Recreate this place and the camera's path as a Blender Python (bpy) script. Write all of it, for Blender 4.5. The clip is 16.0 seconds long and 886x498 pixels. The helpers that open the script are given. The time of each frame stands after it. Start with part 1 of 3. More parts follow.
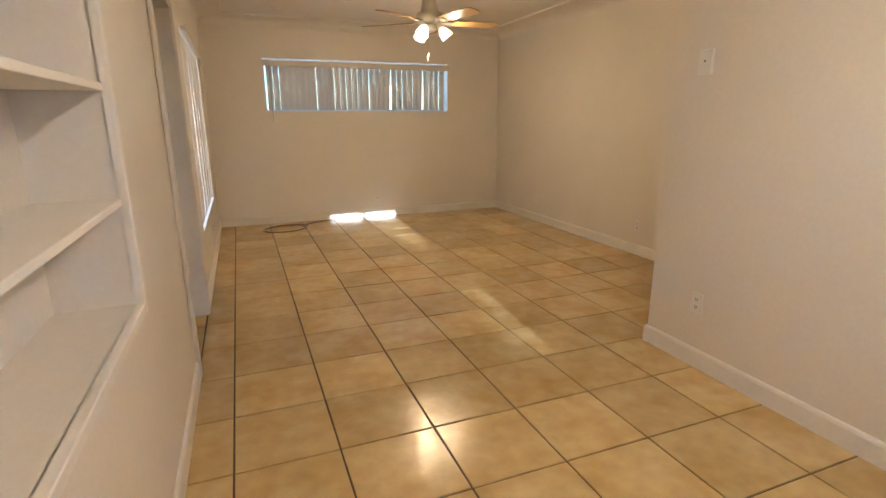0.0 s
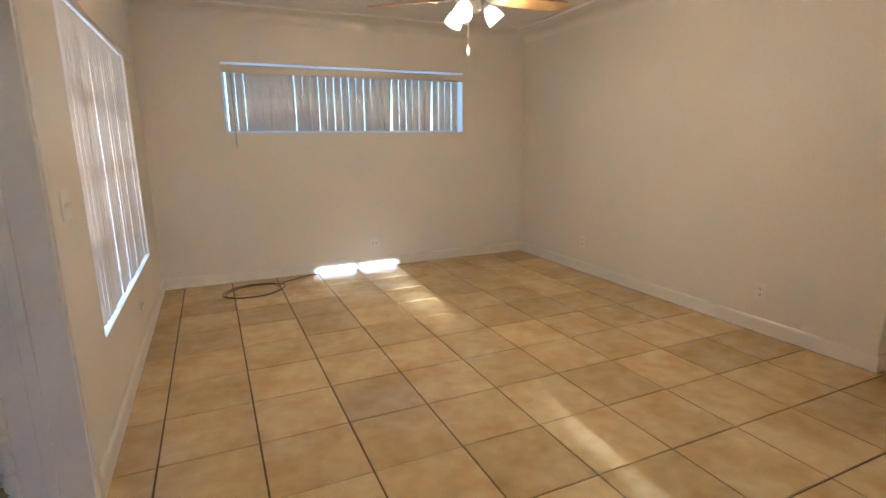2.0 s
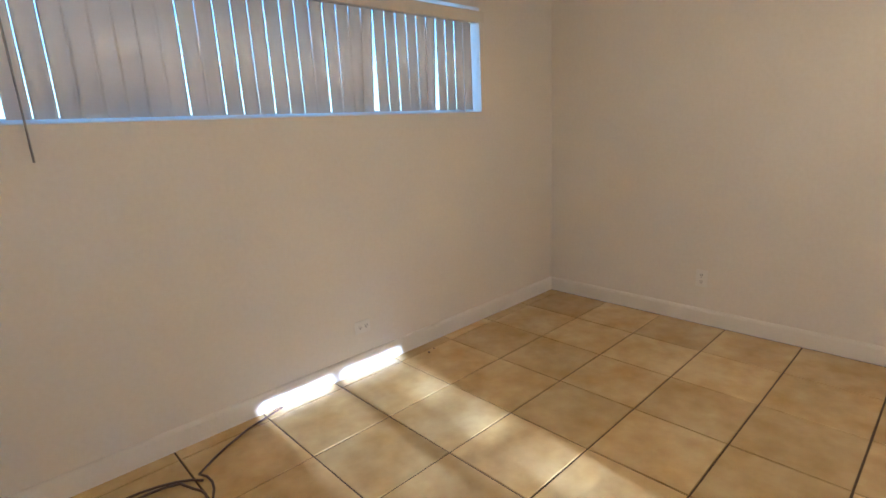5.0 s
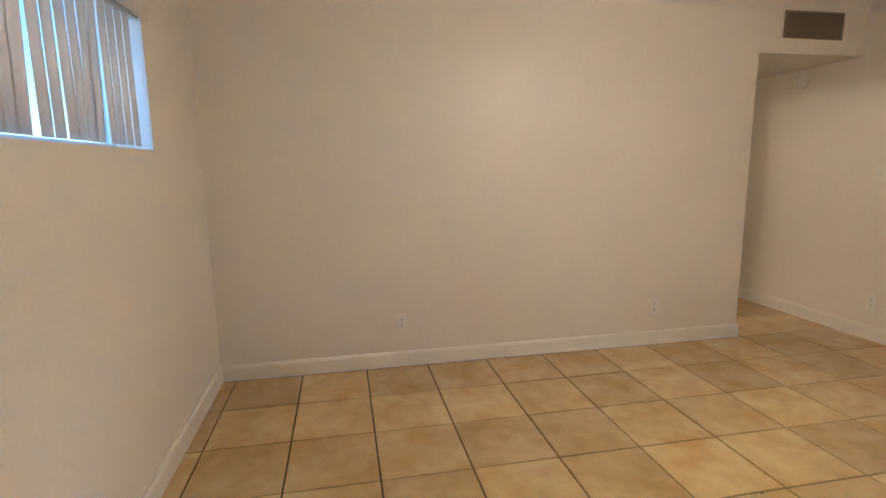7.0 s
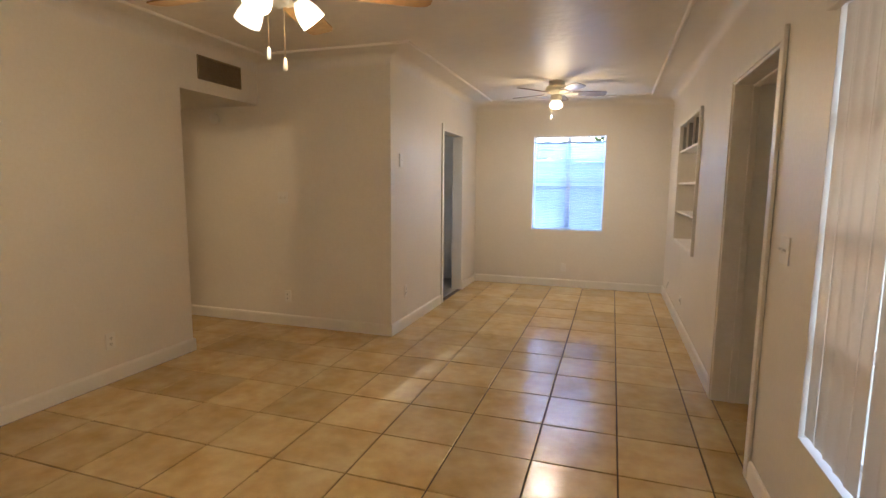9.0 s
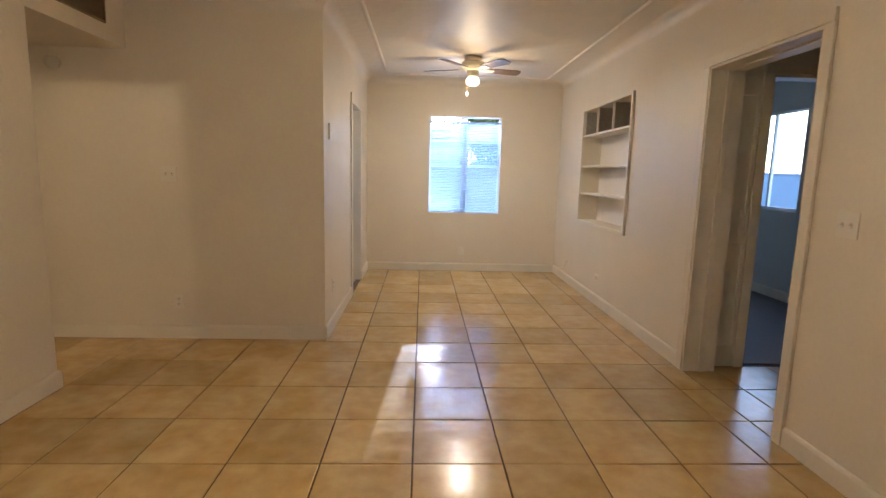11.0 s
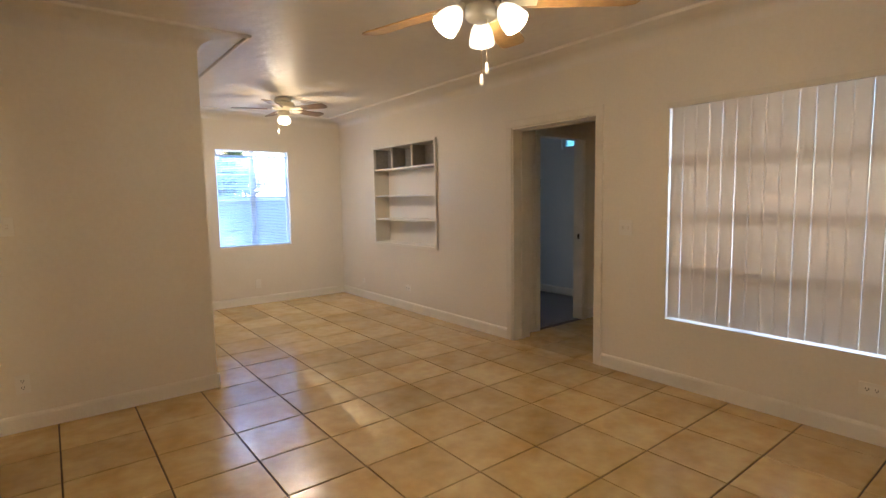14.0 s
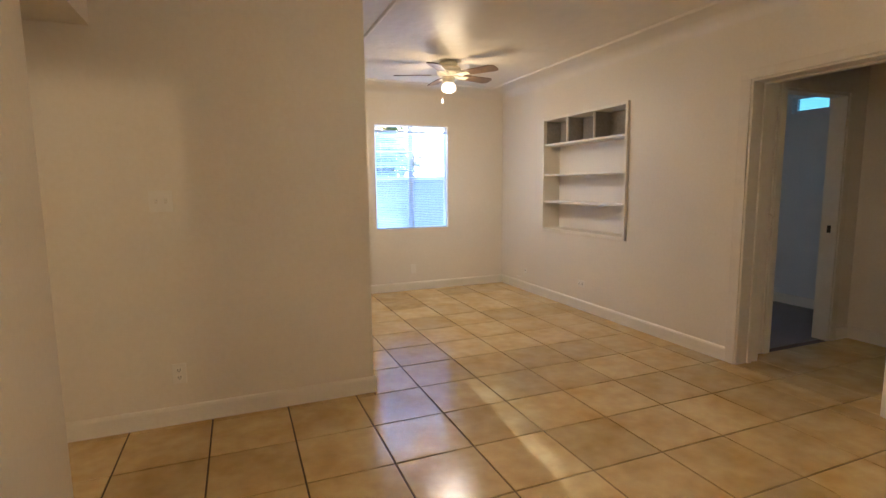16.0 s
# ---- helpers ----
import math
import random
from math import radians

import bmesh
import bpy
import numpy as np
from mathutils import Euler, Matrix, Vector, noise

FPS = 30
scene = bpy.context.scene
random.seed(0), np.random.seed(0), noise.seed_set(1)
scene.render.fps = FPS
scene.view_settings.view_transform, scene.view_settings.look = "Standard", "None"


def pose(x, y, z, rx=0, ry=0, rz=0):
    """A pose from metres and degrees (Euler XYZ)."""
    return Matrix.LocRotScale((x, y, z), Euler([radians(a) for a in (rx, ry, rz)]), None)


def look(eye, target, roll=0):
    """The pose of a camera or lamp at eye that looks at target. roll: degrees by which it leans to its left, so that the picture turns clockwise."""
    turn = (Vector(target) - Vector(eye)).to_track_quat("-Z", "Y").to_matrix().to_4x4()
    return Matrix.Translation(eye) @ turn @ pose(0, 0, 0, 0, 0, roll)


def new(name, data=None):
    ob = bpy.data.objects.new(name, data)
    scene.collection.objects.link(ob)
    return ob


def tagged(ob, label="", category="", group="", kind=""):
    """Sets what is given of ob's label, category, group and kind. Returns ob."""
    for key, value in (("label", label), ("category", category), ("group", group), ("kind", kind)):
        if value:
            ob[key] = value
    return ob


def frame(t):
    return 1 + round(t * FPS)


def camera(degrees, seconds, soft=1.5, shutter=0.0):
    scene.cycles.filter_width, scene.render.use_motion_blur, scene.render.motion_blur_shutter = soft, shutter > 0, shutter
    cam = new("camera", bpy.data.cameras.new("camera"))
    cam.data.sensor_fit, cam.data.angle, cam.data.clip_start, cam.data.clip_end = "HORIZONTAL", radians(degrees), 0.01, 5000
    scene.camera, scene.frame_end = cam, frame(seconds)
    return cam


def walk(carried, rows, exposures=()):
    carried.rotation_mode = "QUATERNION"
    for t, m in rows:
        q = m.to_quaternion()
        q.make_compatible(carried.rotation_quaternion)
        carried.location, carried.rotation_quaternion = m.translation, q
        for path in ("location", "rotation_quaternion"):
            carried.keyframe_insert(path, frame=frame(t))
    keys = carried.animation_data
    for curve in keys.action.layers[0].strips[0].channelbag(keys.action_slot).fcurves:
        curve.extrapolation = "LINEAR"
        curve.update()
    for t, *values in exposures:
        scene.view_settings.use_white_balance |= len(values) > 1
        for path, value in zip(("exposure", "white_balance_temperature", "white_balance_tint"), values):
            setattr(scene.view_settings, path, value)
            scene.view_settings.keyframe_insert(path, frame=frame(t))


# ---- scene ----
cam = camera(82.3, 16.0)
PATH = [
    (0, (0.325, 0.503, 1.352), (1.034, 2.305, 0.853), -0.3),
    (0.5, (0.377, 0.848, 1.353), (1.032, 2.669, 0.85), -1.4),
    (1, (0.479, 1.277, 1.339), (1.151, 3.103, 0.876), -2.0),
    (1.5, (0.543, 1.769, 1.345), (1.239, 3.578, 0.855), -1.9),
    (2, (0.514, 2.224, 1.365), (1.319, 4.006, 0.945), -0.6),
    (2.5, (0.581, 2.715, 1.369), (1.466, 4.461, 0.957), -0.2),
    (3, (0.548, 3.161, 1.366), (1.53, 4.856, 0.959), -0.6),
    (3.5, (0.55, 3.665, 1.345), (1.627, 5.293, 0.907), -1.2),
    (3.7, (0.567, 3.883, 1.356), (1.656, 5.492, 0.884), -1.7),
    (5.8, (0.553, 5.923, 1.381), (2.232, 6.931, 0.976), -2.8),
    (6, (0.607, 6.101, 1.382), (2.385, 6.924, 0.983), -2.6),
    (6.5, (0.654, 6.453, 1.375), (2.605, 6.699, 1.009), -1.5),
    (7, (0.645, 6.715, 1.369), (2.581, 6.332, 1.042), -0.7),
    (7.5, (0.751, 6.855, 1.373), (2.457, 5.856, 1.072), -0.2),
    (8, (0.764, 6.943, 1.384), (2.11, 5.49, 1.105), 0.3),
    (8.5, (0.713, 6.987, 1.393), (1.674, 5.253, 1.134), 0.5),
    (9, (0.691, 6.968, 1.395), (1.315, 5.084, 1.146), 0.5),
    (9.5, (0.732, 6.928, 1.383), (1.097, 4.98, 1.111), 1.0),
    (9.7, (0.813, 6.859, 1.359), (1.091, 4.9, 1.073), 1.4),
    (11.8, (2.576, 6.641, 1.314), (2.208, 4.697, 1.022), 1.2),
    (12, (2.736, 6.673, 1.314), (2.269, 4.746, 1.058), 1.2),
    (12.5, (3.034, 6.681, 1.318), (2.36, 4.811, 1.091), 0.6),
    (13, (3.287, 6.689, 1.347), (2.407, 4.906, 1.128), -0.2),
    (13.5, (3.477, 6.732, 1.372), (2.371, 5.08, 1.157), -0.5),
    (14, (3.503, 6.755, 1.383), (2.281, 5.183, 1.187), -1.0),
    (14.5, (3.501, 6.733, 1.381), (2.264, 5.174, 1.184), -1.2),
    (15, (3.539, 6.628, 1.352), (2.397, 5.001, 1.125), -1.0),
    (15.5, (3.436, 6.29, 1.355), (2.466, 4.555, 1.13), -0.5),
    (16, (3.342, 5.886, 1.334), (2.599, 4.046, 1.084), -0.6),
]
EXPOSURES = [(0, 2.70, 5080, 13), (1.0, 2.78, 5600, 13), (1.5, 2.84, 4600, 13), (2.0, 2.82, 4480, 13), (3.5, 2.71, 4380, 13), (6.0, 2.88, 4300, 13), (7.0, 2.99, 4330, 13), (7.5, 3.0, 4230, 13), (8.0, 2.6, 4800, 13), (9.0, 2.31, 4930, 13), (12, 2.42, 4950, 13), (14, 2.33, 4940, 13), (16, 2.41, 4950, 13)]
walk(cam, [(t, look(eye, target, roll)) for t, eye, target, roll in PATH], EXPOSURES)

# ---- light ----
SUN_ELEVATION, SUN_DRIFT = 14.45, 0.077   # the low sun comes in from the south, drifting slightly east as it goes north
world = bpy.data.worlds.new("sky")
scene.world = world
world.use_nodes = True
wn = world.node_tree
sky = wn.nodes.new("ShaderNodeTexSky")
sky.sky_type, sky.sun_disc = "NISHITA", False
sky.sun_elevation, sky.sun_rotation = radians(SUN_ELEVATION), radians(180 + math.degrees(math.atan(SUN_DRIFT)))
wn.links.new(sky.outputs[0], wn.nodes["Background"].inputs[0])
wn.nodes["Background"].inputs[1].default_value = 0.15

sun = new("sun", bpy.data.lights.new("sun", "SUN"))
sun.data.energy, sun.data.angle, sun.data.color = 5.0, radians(0.5), (1.0, 0.97, 0.94)
sun.matrix_world = look((0, 0, 0), (SUN_DRIFT, 1, -math.tan(radians(SUN_ELEVATION))))
LAMP_WATTS, LAMP_COLOUR = 2.5, (1.0, 0.67, 0.31)


def daylight(name, at, target, wide, high, watts, colour=(0.88, 0.94, 1.0)):
    """An added area lamp outside a window, standing in for the sky's light."""
    lamp = new(name, bpy.data.lights.new(name, "AREA"))
    lamp.data.shape, lamp.data.size, lamp.data.size_y = "RECTANGLE", wide, high
    lamp.data.energy, lamp.data.color = watts, colour
    lamp.matrix_world = look(at, target)


# Three added lamps brighten the blinds and the room beyond the sky's own light.
daylight("sky_fill_west", (-2.6, 5.95, 1.7), (0, 5.86, 1.25), 2.6, 2.0, 26.0, (1.0, 0.94, 0.86))
daylight("sky_fill_south", (1.28, -1.165, 2.8), (1.28, 0.0, 1.2), 1.7, 1.0, 60.0)
daylight("sky_fill_north", (1.93, 7.79, 1.77), (1.93, 7.5, 1.77), 2.6, 0.72, 1.3, (0.95, 0.95, 1.0))


# ---- materials ----
def material(name, colour, rough=0.5, metal=0.0, grain=0.0, grain_size=40.0, bump=0.0, stain=0.0, stain_size=2.0, stain_colour=None, rough_var=0.0, spec=0.5, per_object=0.0, translucent=0.0):
    """A plain surface with two scales of unevenness, in metres of the object."""
    m = bpy.data.materials.new(name)
    m.use_nodes = True
    n, l = m.node_tree.nodes, m.node_tree.links
    b = n["Principled BSDF"]
    b.inputs["Roughness"].default_value, b.inputs["Metallic"].default_value = rough, metal
    b.inputs["Specular IOR Level"].default_value = spec
    coord = n.new("ShaderNodeTexCoord")
    fine, broad = n.new("ShaderNodeTexNoise"), n.new("ShaderNodeTexNoise")
    fine.inputs["Scale"].default_value, fine.inputs["Detail"].default_value = grain_size, 5
    broad.inputs["Scale"].default_value, broad.inputs["Detail"].default_value = stain_size, 6
    place = n.new("ShaderNodeNewGeometry").outputs["Position"]
    for node in (fine, broad):
        l.new(place, node.inputs["Vector"])
    ramp = n.new("ShaderNodeValToRGB")
    ramp.color_ramp.elements[0].position, ramp.color_ramp.elements[1].position = 0.35, 0.7
    ramp.color_ramp.elements[0].color = (*colour, 1)
    dark = stain_colour or [c * 0.8 for c in colour]
    ramp.color_ramp.elements[1].color = (*[c + (d - c) * stain for c, d in zip(colour, dark)], 1)
    l.new(broad.outputs["Fac"], ramp.inputs["Fac"])
    mix = n.new("ShaderNodeMix")
    mix.data_type, mix.blend_type = "RGBA", "OVERLAY"
    mix.inputs["Factor"].default_value = grain
    l.new(ramp.outputs["Color"], mix.inputs["A"])
    l.new(fine.outputs["Fac"], mix.inputs["B"])
    out = mix.outputs["Result"]
    if per_object:
        info, hsv, span = n.new("ShaderNodeObjectInfo"), n.new("ShaderNodeHueSaturation"), n.new("ShaderNodeMapRange")
        span.inputs["To Min"].default_value, span.inputs["To Max"].default_value = 1 - per_object, 1 + per_object
        l.new(info.outputs["Random"], span.inputs["Value"])
        l.new(span.outputs["Result"], hsv.inputs["Value"])
        l.new(out, hsv.inputs["Color"])
        out = hsv.outputs["Color"]
    l.new(out, b.inputs["Base Color"])
    if rough_var:
        span = n.new("ShaderNodeMapRange")
        span.inputs["To Min"].default_value, span.inputs["To Max"].default_value = max(0.02, rough - rough_var), rough + rough_var
        l.new(broad.outputs["Fac"], span.inputs["Value"])
        l.new(span.outputs["Result"], b.inputs["Roughness"])
    if bump:
        bp = n.new("ShaderNodeBump")
        bp.inputs["Strength"].default_value, bp.inputs["Distance"].default_value = 0.6, bump
        l.new(fine.outputs["Fac"], bp.inputs["Height"])
        l.new(bp.outputs["Normal"], b.inputs["Normal"])
    if translucent:
        t, mx = n.new("ShaderNodeBsdfTranslucent"), n.new("ShaderNodeMixShader")
        l.new(out, t.inputs["Color"])
        mx.inputs[0].default_value = translucent
        l.new(b.outputs[0], mx.inputs[1])
        l.new(t.outputs[0], mx.inputs[2])
        l.new(mx.outputs[0], n["Material Output"].inputs["Surface"])
    return m


def glow(name, colour, strength):
    m = bpy.data.materials.new(name)
    m.use_nodes = True
    b = m.node_tree.nodes["Principled BSDF"]
    b.inputs["Base Color"].default_value = (0.9, 0.88, 0.8, 1)
    b.inputs["Emission Color"].default_value = (*colour, 1)
    b.inputs["Emission Strength"].default_value = strength
    return m


def clear_glass(name, tint=(1.0, 1.0, 1.0)):
    m = bpy.data.materials.new(name)
    m.use_nodes = True
    n, l = m.node_tree.nodes, m.node_tree.links
    through_it, gloss, mx = n.new("ShaderNodeBsdfTransparent"), n.new("ShaderNodeBsdfGlossy"), n.new("ShaderNodeMixShader")
    gloss.inputs["Roughness"].default_value = 0.02
    through_it.inputs["Color"].default_value = (*tint, 1)
    mx.inputs[0].default_value = 0.05
    l.new(through_it.outputs[0], mx.inputs[1])
    l.new(gloss.outputs[0], mx.inputs[2])
    l.new(mx.outputs[0], n["Material Output"].inputs["Surface"])
    return m


WALL = material("cream_wall_paint", (0.76, 0.70, 0.59), 0.42, grain=0.12, grain_size=45, bump=0.0015, stain=0.25, stain_size=1.3, rough_var=0.08)
CEIL = material("gloss_ceiling_paint", (0.76, 0.71, 0.63), 0.42, grain=0.1, grain_size=9, bump=0.012, stain=0.2, stain_size=0.9, rough_var=0.08, spec=0.16)
TRIM = material("white_trim_paint", (0.79, 0.74, 0.64), 0.35, grain=0.1, grain_size=50, bump=0.002, stain=0.3, stain_size=4)
DOORPAINT = material("old_white_door_paint", (0.74, 0.68, 0.57), 0.33, grain=0.12, grain_size=30, bump=0.003, stain=0.4, stain_size=5)
TILE = material("beige_ceramic_tile", (0.58, 0.428, 0.182), 0.19, grain=0.24, grain_size=12, bump=0.0030, stain=0.85, stain_size=3.8, stain_colour=(0.465, 0.295, 0.082), rough_var=0.06, per_object=0.13, spec=0.65)
GROUT = material("dark_brown_grout", (0.075, 0.045, 0.023), 0.9, grain=0.4, grain_size=80, bump=0.004, stain=0.5, stain_size=5)
PLASTIC = material("white_plastic", (0.78, 0.74, 0.66), 0.35, grain=0.05, stain=0.15, stain_size=9)
DARK = material("dark_slot", (0.03, 0.025, 0.02), 0.7, stain=0.3)
VANE = material("ivory_vinyl_vane", (0.86, 0.77, 0.65), 0.45, grain=0.12, grain_size=120, bump=0.001, stain=0.15, stain_size=6, translucent=0.33)
# White slats; the blue of the sky's light is put into their colour.
BLIND = material("sky_tinted_aluminium_blind", (0.50, 0.62, 0.78), 0.4, grain=0.05, stain=0.1, translucent=0.13)
RAIL = material("ivory_blind_rail", (0.70, 0.64, 0.53), 0.45, grain=0.1, stain=0.2)
GREYRAIL = material("grey_aluminium_rail", (0.42, 0.40, 0.37), 0.4, metal=0.5, grain=0.1, stain=0.2)
FRAME = material("white_window_frame", (0.78, 0.79, 0.80), 0.45, grain=0.1, stain=0.25, stain_size=6)
GLASS = clear_glass("window_glass")
# Tint put in to dim the bright outdoors seen between the vanes.
DIMMEDGLASS = clear_glass("dimmed_glass", (0.62, 0.70, 0.74))
# The cyan and dimness of the sky behind are put into this tint.
SKYTINTGLASS = clear_glass("sky_tinted_glass", (0.32, 0.46, 0.48))
FANWHITE = material("cream_enamel", (0.78, 0.72, 0.56), 0.3, grain=0.05, stain=0.2, stain_size=8)
BLADE_OAK = material("honey_oak_blade", (0.34, 0.215, 0.075), 0.35, grain=0.5, grain_size=25, bump=0.001, stain=0.6, stain_size=9, stain_colour=(0.24, 0.12, 0.04))
BLADE_DARK = material("walnut_blade", (0.16, 0.10, 0.06), 0.35, grain=0.5, grain_size=25, bump=0.001, stain=0.6, stain_size=9)
BRASS = material("brass_chain", (0.6, 0.45, 0.2), 0.3, metal=1.0)
BULB = glow("lit_frosted_glass", (1.0, 0.76, 0.45), 0.45)
VENT = material("dusty_brown_vent", (0.30, 0.23, 0.14), 0.7, grain=0.4, grain_size=60, stain=0.6, stain_size=15)
CUBBY = material("grey_cubby_back", (0.30, 0.28, 0.25), 0.6, grain=0.3, stain=0.5, stain_size=8)
CABLE = material("brown_cable_rubber", (0.10, 0.055, 0.03), 0.5, grain=0.2, stain=0.2)
BLUEWALL = material("white_bedroom_paint", (0.70, 0.70, 0.68), 0.5, grain=0.1, stain=0.25)
CARPET = material("grey_brown_floor", (0.22, 0.19, 0.17), 0.6, grain=0.4, grain_size=60, bump=0.004, stain=0.5)
KITCHENFLOOR = material("grey_vinyl_floor", (0.30, 0.27, 0.23), 0.4, grain=0.3, stain=0.5)
SOIL = material("dry_yard_ground", (0.26, 0.22, 0.16), 0.95, grain=0.5, grain_size=8, bump=0.02, stain=0.6, stain_size=0.7)
# The blue of skylit shade is put into this wall's colour.
BLOCK = material("shade_blue_block_wall", (0.24, 0.31, 0.42), 0.9, grain=0.3, grain_size=20, bump=0.004, stain=0.4, stain_size=2)
STUCCO = material("pale_yellow_stucco", (0.62, 0.58, 0.42), 0.9, grain=0.3, grain_size=30, bump=0.004, stain=0.3)
ROOFMAT = material("brown_shingle", (0.20, 0.16, 0.13), 0.9, grain=0.4, stain=0.4)
LEAF = material("green_leaf", (0.12, 0.16, 0.04), 0.55, grain=0.4, stain=0.6, stain_size=5, translucent=0.4)
BARK = material("grey_bark", (0.16, 0.12, 0.09), 0.9, grain=0.5, grain_size=25, bump=0.01, stain=0.5)
OUTSIDEWALL = material("outer_stucco", (0.55, 0.52, 0.46), 0.9, grain=0.3, grain_size=30, bump=0.004, stain=0.3)


# ---- builders ----
def mesh_of(bm, name, mat):
    me = bpy.data.meshes.new(name)
    bmesh.ops.recalc_face_normals(bm, faces=bm.faces)
    bm.to_mesh(me)
    bm.free()
    me.materials.append(mat)
    return me


def structure(name, bm, mat, label=""):
    ob = new(name, mesh_of(bm, name, mat))
    return tagged(ob, label, "", "", "structure")


def thing(name, at, label, category, group="", rz=0.0):
    ob = new(name)
    ob.empty_display_size = 0.05
    ob.matrix_world = pose(*at, 0, 0, rz)
    return tagged(ob, label, category, group)


def part(name, bm, mat, parent, label=""):
    """bm in the coordinates of the thing at the top."""
    ob = new(name, mesh_of(bm, name, mat))
    ob.parent = parent
    if label:
        ob["label"] = label
    return ob


def box(bm, x0, x1, y0, y1, z0, z1, bevel=0.0):
    r = bmesh.ops.create_cube(bm, size=1)
    bmesh.ops.transform(bm, matrix=Matrix.Translation(((x0 + x1) / 2, (y0 + y1) / 2, (z0 + z1) / 2)) @ Matrix.Diagonal((abs(x1 - x0), abs(y1 - y0), abs(z1 - z0), 1)), verts=r["verts"])
    if bevel:
        edges = list({e for v in r["verts"] for e in v.link_edges})
        bmesh.ops.bevel(bm, geom=edges, offset=bevel, segments=2, profile=0.5, affect="EDGES")
    return bm


def boxed(*a, bevel=0.0):
    return box(bmesh.new(), *a, bevel=bevel)


def turned(profile, steps=24, close=False):
    """A mesh turned round z from (radius, height) pairs."""
    bm = bmesh.new()
    rings = []
    for r, z in profile:
        rings.append([bm.verts.new((r * math.cos(2 * math.pi * k / steps), r * math.sin(2 * math.pi * k / steps), z)) for k in range(steps)])
    for a, b in zip(rings, rings[1:]):
        for k in range(steps):
            bm.faces.new((a[k], a[(k + 1) % steps], b[(k + 1) % steps], b[k]))
    for ring in (rings[0], rings[-1]):
        bm.faces.new(ring)
    for f in bm.faces:
        f.smooth = len(f.verts) == 4
    return bm


def tube(points, radius, steps=8):
    bm = bmesh.new()
    pts = [Vector(p) for p in points]
    rings = []
    for i, p in enumerate(pts):
        d = (pts[min(i + 1, len(pts) - 1)] - pts[max(i - 1, 0)]).normalized()
        side = d.cross(Vector((0, 0, 1)))
        side = side.normalized() if side.length > 1e-4 else Vector((1, 0, 0))
        up = side.cross(d)
        rings.append([bm.verts.new(p + radius * (math.cos(2 * math.pi * k / steps) * side + math.sin(2 * math.pi * k / steps) * up)) for k in range(steps)])
    for a, b in zip(rings, rings[1:]):
        for k in range(steps):
            bm.faces.new((a[k], a[(k + 1) % steps], b[(k + 1) % steps], b[k])).smooth = True
    bm.faces.new(rings[0]), bm.faces.new(rings[-1])
    return bm


def cells(xs, ys, zs, empty):
    """A solid block of cells cut at xs, ys and zs, without those cells whose middle lies in an empty box (x0, x1, y0, y1, z0, z1)."""
    def solid(i, j, k):
        if not (0 <= i < len(xs) - 1 and 0 <= j < len(ys) - 1 and 0 <= k < len(zs) - 1):
            return False
        c = ((xs[i] + xs[i + 1]) / 2, (ys[j] + ys[j + 1]) / 2, (zs[k] + zs[k + 1]) / 2)
        return not any(e[0] < c[0] < e[1] and e[2] < c[1] < e[3] and e[4] < c[2] < e[5] for e in empty)
    bm, made = bmesh.new(), {}

    def v(i, j, k):
        if (i, j, k) not in made:
            made[i, j, k] = bm.verts.new((xs[i], ys[j], zs[k]))
        return made[i, j, k]
    for i in range(len(xs) - 1):
        for j in range(len(ys) - 1):
            for k in range(len(zs) - 1):
                if not solid(i, j, k):
                    continue
                for d, quad in (((-1, 0, 0), ((0, 0, 0), (0, 0, 1), (0, 1, 1), (0, 1, 0))), ((1, 0, 0), ((1, 0, 0), (1, 1, 0), (1, 1, 1), (1, 0, 1))),
                                ((0, -1, 0), ((0, 0, 0), (1, 0, 0), (1, 0, 1), (0, 0, 1))), ((0, 1, 0), ((0, 1, 0), (0, 1, 1), (1, 1, 1), (1, 1, 0))),
                                ((0, 0, -1), ((0, 0, 0), (0, 1, 0), (1, 1, 0), (1, 0, 0))), ((0, 0, 1), ((0, 0, 1), (1, 0, 1), (1, 1, 1), (0, 1, 1)))):
                    if not solid(i + d[0], j + d[1], k + d[2]):
                        bm.faces.new([v(i + a, j + b, k + c) for a, b, c in quad])
    return bm


def wall(name, x0, x1, y0, y1, z0, z1, holes=(), mat=None, label=""):
    cut = lambda lo, hi, a: sorted({lo, hi, *[h[a] for h in holes if lo < h[a] < hi], *[h[a + 1] for h in holes if lo < h[a + 1] < hi]})
    return structure(name, cells(cut(x0, x1, 0), cut(y0, y1, 2), cut(z0, z1, 4), holes), mat or WALL, label)


# ---- plan ----
LX, LY, SY = 3.977, 7.532, -0.215   # the room's inner east, north and south faces
JX, JY = 2.581, 2.767         # the jutting block's free corner
HALL_Y, HALL_Z = 3.705, 2.145 # the hall opening
TOP, COVE, COVE_Z = 2.54, 0.26, 2.44
T = 0.22                      # outer walls
UP = 2.75
DOOR = (3.345, 4.285, 2.035)
WIN_W = (4.874, 6.85, 0.482, 2.01)
WIN_N = (0.687, 3.172, 1.447, 2.09)
WIN_S = (0.80, 1.755, 0.79, 2.068)
KDOOR = (0.47, 1.30, 2.04)
NICHE = (0.81, 2.135, 0.83, 2.045)
BIG = 9.0

